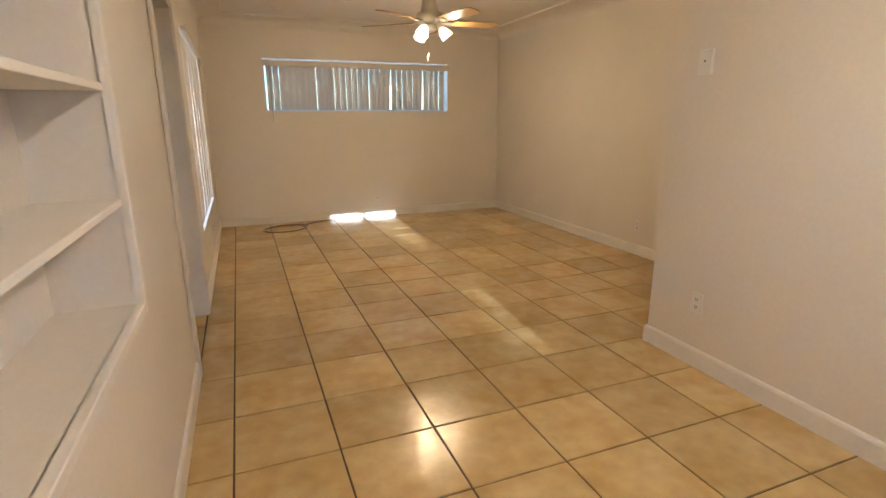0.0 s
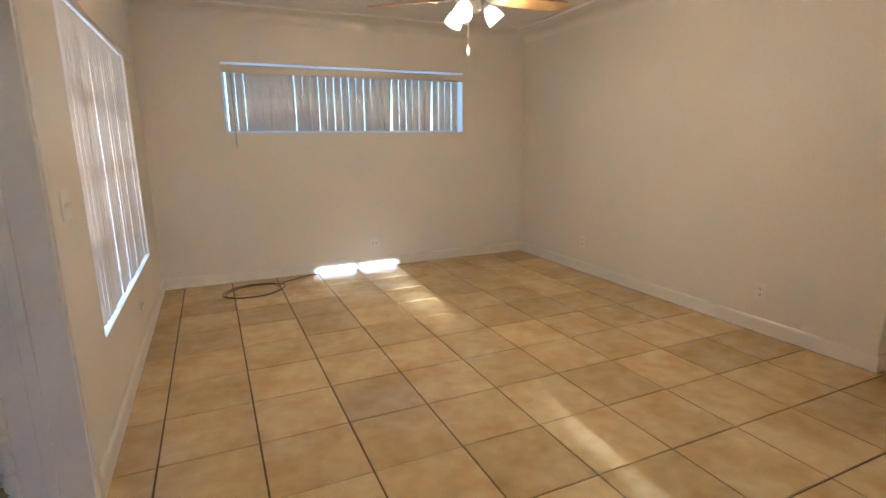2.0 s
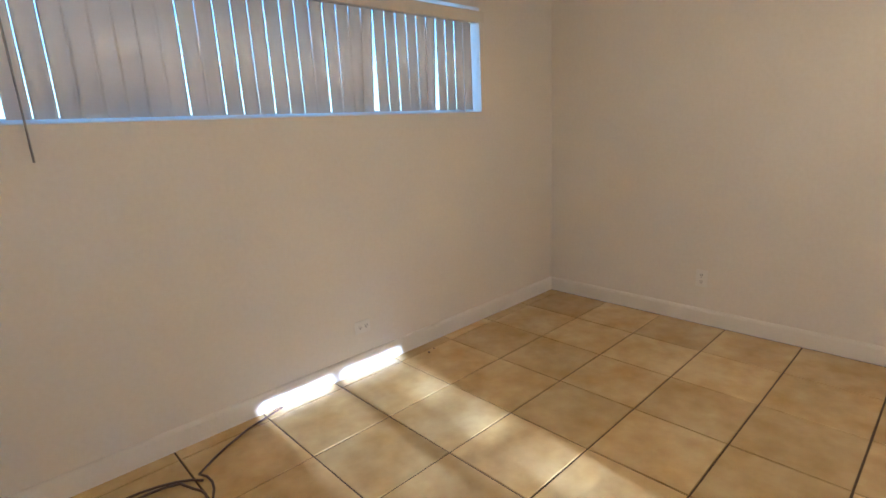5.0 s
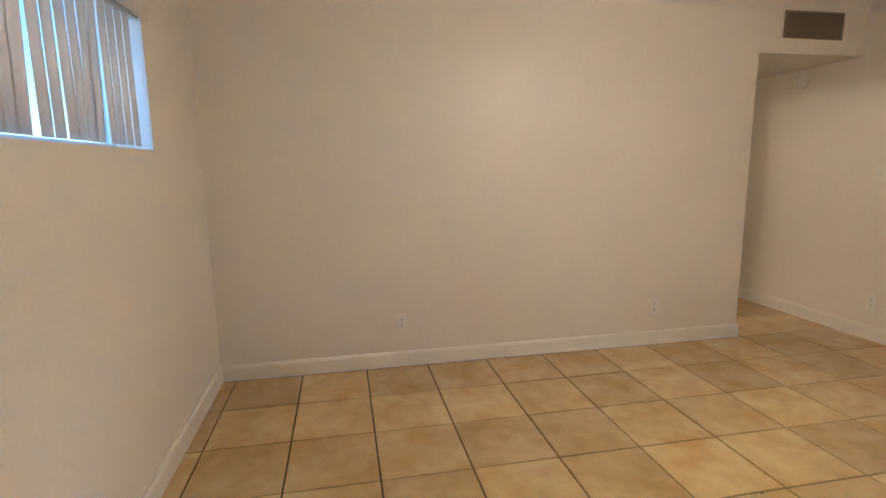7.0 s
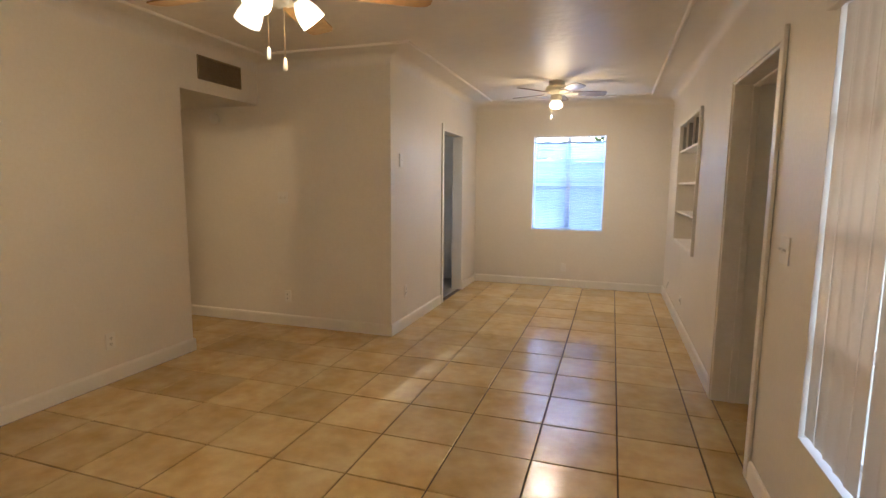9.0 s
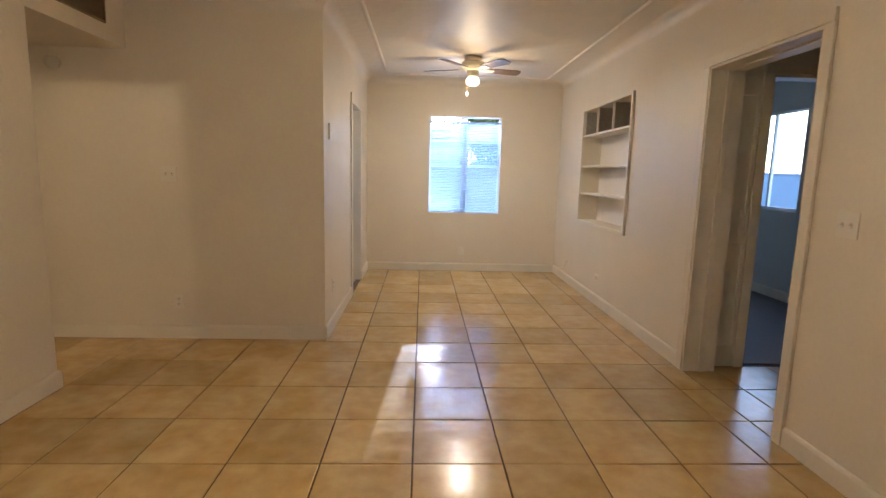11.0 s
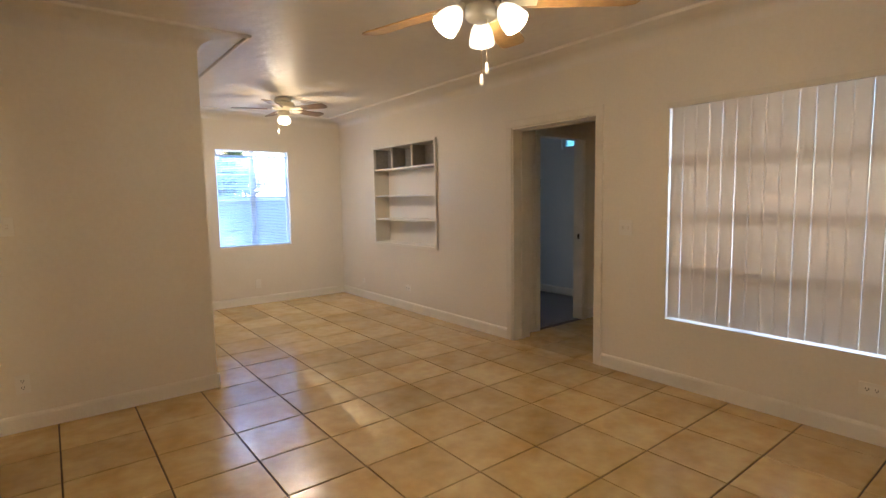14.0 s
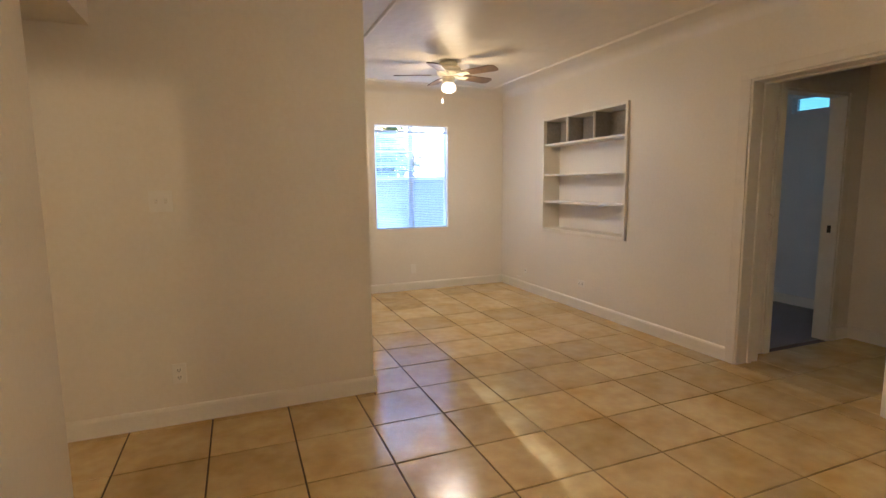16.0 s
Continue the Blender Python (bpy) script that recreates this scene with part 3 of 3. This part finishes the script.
def fan(at, first, blade_z, r1, blade_mat, label, lamps):
    f = thing("ceiling_fan", at, label, "ceiling fan", "ceiling fans")
    body = [(0.075, 0.0), (0.088, -0.008), (0.090, -0.035), (0.078, -0.045), (0.078, -0.055), (0.112, -0.066), (0.122, -0.085), (0.122, -0.115), (0.112, -0.128), (0.095, -0.140), (0.095, -0.148), (0.050, -0.152)]
    drop_by = blade_z + 0.14
    part("canopy", turned([(r, z) for r, z in body[:5]] + [(0.04, -0.058)]), FANWHITE, f)
    part("motor", turned([(0.045, -0.05)] + [(r, z + drop_by) for r, z in body[4:]]), FANWHITE, f)
    bme, ime = blade_mesh(0.17, r1, 0.105, 0.135, blade_mat), iron_mesh()
    for k in range(5):
        put_mesh("blade", bme, f, pose(0, 0, blade_z, 0, 0, first + 72 * k) @ pose(0, 0, 0, -11, 0, 0))
        put_mesh("blade_iron", ime, f, pose(0, 0, blade_z, 0, 0, first + 72 * k) @ pose(0, 0, 0, -11, 0, 0))
    base = blade_z - 0.012
    part("switch_housing", turned([(0.04, base), (0.062, base - 0.006), (0.064, base - 0.050), (0.052, base - 0.062), (0.02, base - 0.066)]), FANWHITE, f)
    if lamps == 3:
        for k in range(3):
            ang = 106 + 120 * k
            shade = turned([(0.020, 0.0), (0.029, -0.010), (0.045, -0.038), (0.053, -0.070), (0.056, -0.100), (0.053, -0.101), (0.047, -0.085), (0.025, -0.074), (0.010, -0.072)], 24)
            m = pose(0, 0, base - 0.045, 0, 0, ang) @ pose(0.100, 0, 0.012, 0, -41, 0)
            bmesh.ops.transform(shade, matrix=m, verts=shade.verts)
            s = part("shade", shade, BULB, f, "lit frosted tulip glass shade")
            arm = turned([(0.016, 0.03), (0.020, 0.0), (0.030, -0.014), (0.026, -0.018)], 14)
            bmesh.ops.transform(arm, matrix=m, verts=arm.verts)
            part("lamp_holder", arm, FANWHITE, f)
            lamp = new("fan_lamp", bpy.data.lights.new("fan_lamp", "POINT"))
            lamp.data.energy, lamp.data.color, lamp.data.shadow_soft_size = LAMP_WATTS, LAMP_COLOUR, 0.035
            lamp.matrix_world = Matrix.Translation(at) @ m @ pose(0, 0, -0.128)
        part("light_bowl", turned([(0.060, base - 0.03), (0.062, base - 0.042), (0.054, base - 0.058), (0.034, base - 0.070), (0.014, base - 0.075)]), FANWHITE, f)
        chains = ((-0.03, -0.03, 0.25), (0.0, 0.035, 0.22))
    else:
        globe = turned([(0.045, base - 0.062), (0.062, base - 0.075), (0.074, base - 0.10), (0.074, base - 0.118), (0.060, base - 0.140), (0.030, base - 0.152), (0.008, base - 0.155)], 24)
        part("globe", globe, BULB, f, "lit frosted glass globe")
        lamp = new("fan_lamp", bpy.data.lights.new("fan_lamp", "POINT"))
        lamp.data.energy, lamp.data.color, lamp.data.shadow_soft_size = LAMP_WATTS * 1.75, LAMP_COLOUR, 0.13
        lamp.matrix_world = pose(at[0], at[1], at[2] + base - 0.185)
        glow_down = new("fan_lamp", bpy.data.lights.new("fan_lamp", "AREA"))
        glow_down.data.shape, glow_down.data.size = "DISK", 0.10
        glow_down.data.energy, glow_down.data.color = LAMP_WATTS * 0.95, (1.0, 0.80, 0.56)
        glow_down.matrix_world = pose(at[0], at[1], at[2] + base - 0.157)
        chains = ((0.055, -0.04, 0.19),)
    for x, y, length in chains:
        z0 = base - 0.05
        z1 = base - 0.05 - length
        part("pull_chain", tube([(x, y, z0), (x, y, z1 + 0.03)], 0.0013, 5), BRASS, f)
        knob = turned([(0.002, 0.018), (0.006, 0.012), (0.008, -0.008), (0.009, -0.028), (0.004, -0.032)], 12)
        bmesh.ops.translate(knob, verts=knob.verts, vec=(x, y, z1 + 0.015))
        part("pull_knob", knob, PLASTIC, f, "white pull knob")
    return f


fan((2.03, 5.14, TOP), -4, -0.35, 0.66, BLADE_OAK, "cream ceiling fan, oak blades, three lit glass shades", 3)
fan((1.33, 1.10, TOP), 195, -0.13, 0.54, BLADE_DARK, "cream ceiling fan, dark wooden blades, one lit globe", 1)


side_lamp = new("side_room_lamp", bpy.data.lights.new("side_room_lamp", "POINT"))
side_lamp.data.energy, side_lamp.data.color, side_lamp.data.shadow_soft_size = 5.5, LAMP_COLOUR, 0.09
side_lamp.matrix_world = pose(5.04, 5.2, 2.2)


# ---- small fittings on the walls ----
def fitting(name, at, rz, width, height, kind, label, category):
    """Its own x runs along the wall, z up, y out of the wall."""
    f = thing(name, at, label, category, category + "s on the walls", rz)
    part("plate", boxed(-width / 2, width / 2, 0.0, 0.006, -height / 2, height / 2, bevel=0.002), PLASTIC, f)
    if kind == "duplex":
        for s in (-1, 1):
            across = width > height
            cx, cz = (s * 0.021, 0) if across else (0, s * 0.021)
            part("socket", boxed(cx - 0.014, cx + 0.014, 0.0055, 0.0085, cz - 0.0145, cz + 0.0145, bevel=0.002), PLASTIC, f)
            sb = bmesh.new()
            box(sb, cx - 0.008, cx - 0.005, 0.0082, 0.0092, cz - 0.003, cz + 0.008)
            box(sb, cx + 0.005, cx + 0.008, 0.0082, 0.0092, cz - 0.003, cz + 0.008)
            box(sb, cx - 0.003, cx + 0.003, 0.0082, 0.0092, cz - 0.011, cz - 0.006)
            part("slots", sb, DARK, f)
    if kind == "switch":
        for cx in (-0.023, 0.023):
            part("toggle", rot_box(bmesh.new(), (0.010, 0.018, 0.010), pose(cx, 0.012, 0.003, 25, 0, 0)), PLASTIC, f)
            part("slot", boxed(cx - 0.007, cx + 0.007, 0.0055, 0.0065, -0.013, 0.013), RAIL, f)
    if kind == "jack":
        part("socket", boxed(-0.006, 0.006, 0.0055, 0.0075, -0.006, 0.006), DARK, f)
    for s in (-1, 1):
        part("screw", boxed(-0.003, 0.003, 0.0055, 0.0072, s * height * 0.40 - 0.003, s * height * 0.40 + 0.003, bevel=0.001), PLASTIC, f)
    return f


fitting("light_switch", (0, 4.545, 1.14), -90, 0.115, 0.115, "switch", "white double light switch beside the large window", "switch")
fitting("wall_outlet", (0, 6.069, 0.30), -90, 0.118, 0.072, "duplex", "white sideways wall outlet under the large window", "outlet")
fitting("wall_outlet", (0, 1.527, 0.28), -90, 0.105, 0.072, "duplex", "white sideways wall outlet below the built-in shelf", "outlet")
fitting("wall_outlet", (LX, 6.35, 0.312), 90, 0.072, 0.116, "duplex", "white duplex outlet on the long bare wall", "outlet")
fitting("wall_outlet", (LX, 4.435, 0.295), 90, 0.072, 0.116, "duplex", "white duplex outlet near the hall opening", "outlet")
fitting("wall_outlet", (2.085, LY, 0.264), 180, 0.105, 0.075, "duplex", "white sideways outlet above the sunlit skirting", "outlet")
fitting("light_switch", (3.722, JY, 1.264), 0, 0.115, 0.115, "switch", "white double light switch by the hall", "switch")
fitting("wall_outlet", (3.698, JY, 0.293), 0, 0.072, 0.116, "duplex", "white duplex outlet by the hall", "outlet")
fitting("wall_outlet", (JX, 2.43, 0.365), 90, 0.072, 0.116, "duplex", "white duplex outlet below the thermostat", "outlet")
fitting("wall_outlet", (1.296, SY, 0.273), 0, 0.072, 0.116, "blank", "white blank plate under the dining window", "wall plate")
fitting("phone_jack", (0, 0.40, 0.25), -90, 0.045, 0.06, "jack", "small white phone jack near the corner", "phone jack")
thermo = thing("thermostat", (JX, 2.55, 1.622), "white wall thermostat box with a small sensor hole", "thermostat", "", 90)
part("cover", boxed(-0.040, 0.040, 0.0, 0.017, -0.062, 0.062, bevel=0.004), PLASTIC, thermo)
part("sensor_hole", boxed(-0.005, 0.005, 0.0165, 0.0180, 0.0, 0.010), DARK, thermo)
chime = thing("smoke_detector", (4.49, JY, 2.035), "round white smoke detector on the hall wall", "smoke detector")
sm = turned([(0.052, 0.0), (0.055, 0.010), (0.050, 0.024), (0.030, 0.030), (0.010, 0.031)], 20)
bmesh.ops.transform(sm, matrix=pose(0, 0, 0, -90, 0, 0), verts=sm.verts)
part("cover", sm, PLASTIC, chime)

vent = thing("air_vent", (LX, 3.257, 2.347), "dusty brown metal air vent above the hall opening", "air vent", "", 90)
part("backing", boxed(-0.245, 0.245, 0.0, 0.002, -0.086, 0.086), VENT, vent)
vf = bmesh.new()
for bx in ((-0.255, 0.255, 0.0, 0.012, 0.084, 0.096), (-0.255, 0.255, 0.0, 0.012, -0.096, -0.084), (-0.255, -0.243, 0.0, 0.012, -0.084, 0.084), (0.243, 0.255, 0.0, 0.012, -0.084, 0.084)):
    box(vf, *bx)
part("frame", vf, VENT, vent)
sl = mesh_of(rot_box(bmesh.new(), (0.013, 0.0012, 0.166), pose(0, 0.010, 0, 0, 0, 35)), "slat", VENT)
for k in range(38):
    put_mesh("slat", sl, vent, pose(-0.235 + k * 0.0127, 0, 0))

strike = thing("strike_plate", (BDOOR[0] + 0.019, VY0 - 0.05, 0.94), "dark metal door strike plate on the jamb", "strike plate")
part("plate", boxed(0.0, 0.003, -0.014, 0.014, -0.03, 0.03), DARK, strike)

# panelled board between the two doorways
panel = thing("panel_door", (-0.31, VY0 + 0.004, 0.0), "narrow two-panel closet door, old white paint, shut", "door")
part("leaf", boxed(-0.075, 0.085, 0.0, 0.012, 0.01, 2.0, bevel=0.002), DOORPAINT, panel)
for z0, z1 in ((0.14, 0.90), (1.0, 1.9)):
    pb = bmesh.new()
    for bx in ((-0.07, -0.052, 0.012, 0.022, z0, z1), (0.06, 0.078, 0.012, 0.022, z0, z1), (-0.052, 0.06, 0.012, 0.022, z0, z0 + 0.02), (-0.052, 0.06, 0.012, 0.022, z1 - 0.02, z1)):
        box(pb, *bx)
    part("moulding", pb, DOORPAINT, panel)

part("handle_plate", boxed(-0.055, -0.020, 0.012, 0.017, 0.955, 1.12, bevel=0.003), DOORPAINT, panel, "painted-over handle plate")
pull = tube([(-0.038, 0.017, 1.09), (-0.038, 0.045, 1.08), (-0.038, 0.045, 1.0), (-0.038, 0.017, 0.99)], 0.006, 8)
part("handle", pull, DOORPAINT, panel, "painted-over pull handle")

# chipped plaster edge round the doorway's north side
edge = bmesh.new()
z = 0.02
while z < 2.0:
    h = random.uniform(0.066, 0.084)
    r = bmesh.ops.create_uvsphere(edge, u_segments=12, v_segments=8, radius=1.0)
    bmesh.ops.transform(edge, matrix=pose(-T - 0.002, DOOR[1] - 0.016, z + h / 2) @ Matrix.Diagonal((0.026, 0.022, h * 0.56, 1)), verts=r["verts"])
    z += h
structure("trim_scalloped", edge, DOORPAINT, "scalloped beaded edge of the doorway")

# ---- cable on the floor ----
cable = thing("extension_cable", (0.78, 7.1, 0.0), "thin brown cable coiled loosely on the tiles", "cable")
pts = []
for k in range(61):
    a = 2 * math.pi * k / 30 + 0.5
    r = 1 + 0.10 * math.sin(a * 0.5 + 1.0)
    pts.append((0.26 * r * math.cos(a) + 0.012 * math.sin(3 * a), 0.205 * r * math.sin(a) + 0.05 * (k > 30) * math.cos(a), 0.006 + 0.005 * (k > 30) + 0.004 * math.sin(a * 1.5)))
end = pts[-1]
pts += [(end[0] + 0.08, end[1] + 0.07, 0.006), (0.42, 0.27, 0.006), (0.55, 0.335, 0.006), (0.66, 0.365, 0.006), (0.75, 0.385, 0.01)]
part("cord", tube(pts, 0.0052, 8), CABLE, cable)
wire = thing("phone_wire", (0, 0.38, 0.0), "thin white wire hanging from a phone jack", "wire")
part("cord", tube([(0.008, 0.02, 0.25), (0.012, 0.0, 0.21), (0.014, -0.05, 0.165), (0.016, -0.11, 0.15), (0.012, -0.16, 0.155)], 0.0028, 6), PLASTIC, wire)

for x, y, r in ((2.27, 5.05, 0.006), (2.47, 7.40, 0.008), (2.53, 7.42, 0.006)):
    crumb = bmesh.new()
    bmesh.ops.create_icosphere(crumb, subdivisions=2, radius=r)
    for v in crumb.verts:
        v.co = v.co * random.uniform(0.75, 1.15)
        v.co.z = v.co.z * 0.6
    ob = new("crumb", mesh_of(crumb, "crumb", CABLE))
    ob.matrix_world = pose(x, y, r * 0.45)
    tagged(ob, "small dark crumb of dirt on the floor tiles", "dirt", "crumbs on the floor")

# ---- outside ----
g = bmesh.new()
bmesh.ops.create_circle(g, cap_ends=True, radius=900, segments=64)
bmesh.ops.translate(g, verts=g.verts, vec=(0, 0, -0.16))
structure("ground", g, SOIL, "dry bare yard")
fence = thing("garden_wall", (1.2, -3.1, -0.16), "block garden wall, blue of its shade put into the colour", "wall")
part("block_wall", boxed(-7, 6, -0.1, 0.1, 0.0, 1.60), BLOCK, fence)
part("coping", boxed(-7.03, 6.03, -0.13, 0.13, 1.60, 1.65, bevel=0.01), BLOCK, fence)


def tree(at, height, spread, seed, leaves, label):
    rng = random.Random(seed)
    t = thing("tree", at, label, "tree")
    trunk = tube([(0, 0, -0.1), (0.05, 0.02, height * 0.25), (-0.04, 0.05, height * 0.5)], 0.11, 10)
    for k in range(6):
        a = rng.uniform(0, 6.28)
        tip = (spread * 0.7 * math.cos(a), spread * 0.7 * math.sin(a), height * rng.uniform(0.65, 0.95))
        limb = tube([(-0.02, 0.03, height * rng.uniform(0.3, 0.5)), (tip[0] * 0.5, tip[1] * 0.5, tip[2] * 0.75), tip], 0.035, 6)
        tmp = bpy.data.meshes.new("tmp")
        limb.to_mesh(tmp)
        limb.free()
        trunk.from_mesh(tmp)
        bpy.data.meshes.remove(tmp)
    part("trunk", trunk, BARK, t)
    verts, faces = [], []
    clumps = [Vector((rng.gauss(0, spread * 0.5), rng.gauss(0, spread * 0.45), height * 0.68 + rng.gauss(0, height * 0.14))) for _ in range(26)]
    for _ in range(leaves):
        c = rng.choice(clumps) + Vector((rng.gauss(0, 0.22), rng.gauss(0, 0.22), rng.gauss(0, 0.2)))
        if c.z > 3.25:
            continue
        m = Euler((rng.uniform(0, 6), rng.uniform(0, 6), rng.uniform(0, 6))).to_matrix()
        s = rng.uniform(0.04, 0.075)
        i = len(verts)
        verts += [tuple(c + m @ Vector(p) * s) for p in ((-1, 0, 0), (0, -0.45, 0.1), (1.1, 0, 0), (0, 0.45, 0.1))]
        faces.append((i, i + 1, i + 2, i + 3))
    cm = bpy.data.meshes.new("crown")
    cm.from_pydata(verts, [], faces)
    cm.materials.append(LEAF)
    crown = new("crown", cm)
    crown.parent = t
    crown["kind"] = "stuff"


tree((0.40, -5.6, -0.16), 3.5, 0.62, 3, 9000, "leafy green tree behind the garden wall")
house = thing("neighbour_house", (3.6, -17.0, -0.16), "pale stucco neighbour house with a brown roof", "house")
part("wall", boxed(-3.6, 4.5, -3, 3, 0, 2.6), STUCCO, house)
rb = bmesh.new()
vs = [rb.verts.new(p) for p in ((-4, -3.4, 2.6), (4.9, -3.4, 2.6), (4.9, 3.4, 2.6), (-4, 3.4, 2.6), (-4, 0, 3.5), (4.9, 0, 3.5))]
for f in ((0, 1, 5, 4), (2, 3, 4, 5), (0, 4, 3), (1, 2, 5), (0, 3, 2, 1)):
    rb.faces.new([vs[k] for k in f])
part("roof", rb, ROOFMAT, house)


# ---- floor tiles, last ----
PX, PY, OX, OY, JOINT = 0.42, 0.42, 1.442, 4.079, 0.0080
floor_ob, hall_ob, vest_ob = bpy.data.objects["floor"], bpy.data.objects["floor_hall"], bpy.data.objects["floor_vestibule"]
tile_meshes = {}


def tile_mesh(w, h):
    key = (round(w, 3), round(h, 3))
    if key not in tile_meshes:
        bm = bmesh.new()
        rings = []
        for inset, z in ((0.0, -0.008), (0.0, -0.0022), (0.0012, -0.0007), (0.0035, 0.0)):
            rings.append([bm.verts.new((sx * (w / 2 - inset), sy * (h / 2 - inset), z)) for sx, sy in ((-1, -1), (1, -1), (1, 1), (-1, 1))])
        for a, b in zip(rings, rings[1:]):
            for k in range(4):
                bm.faces.new((a[k], a[(k + 1) % 4], b[(k + 1) % 4], b[k]))
        bm.faces.new(rings[-1])
        tile_meshes[key] = mesh_of(bm, "tile", TILE)
    return tile_meshes[key]


for owner, rx0, rx1, ry0, ry1 in ((floor_ob, 0.0, OX + 2 * PX, SY, LY), (floor_ob, OX + 2 * PX, OX + 6 * PX, OY - 3 * PY, LY), (floor_ob, OX + 2 * PX, JX, SY, OY - 3 * PY), (floor_ob, JX, OX + 6 * PX, JY, OY - 3 * PY), (hall_ob, OX + 6 * PX, 5.78, JY, HALL_Y), (vest_ob, VX, 0.0, VY0 + 0.0, VY1)):
    for i in range(-8, 12):
        for j in range(-11, 10):
            x0, x1 = max(rx0, OX + i * PX), min(rx1, OX + (i + 1) * PX)
            ty0, ty1 = max(ry0, OY + j * PY), min(ry1, OY + (j + 1) * PY)
            if x1 - x0 < 0.02 or ty1 - ty0 < 0.02:
                continue
            t = put_mesh("tile", tile_mesh(x1 - x0 - JOINT, ty1 - ty0 - JOINT), owner, pose((x0 + x1) / 2, (ty0 + ty1) / 2, random.uniform(-0.0006, 0.0006), random.gauss(0, 0.10), random.gauss(0, 0.10), random.gauss(0, 0.08)))
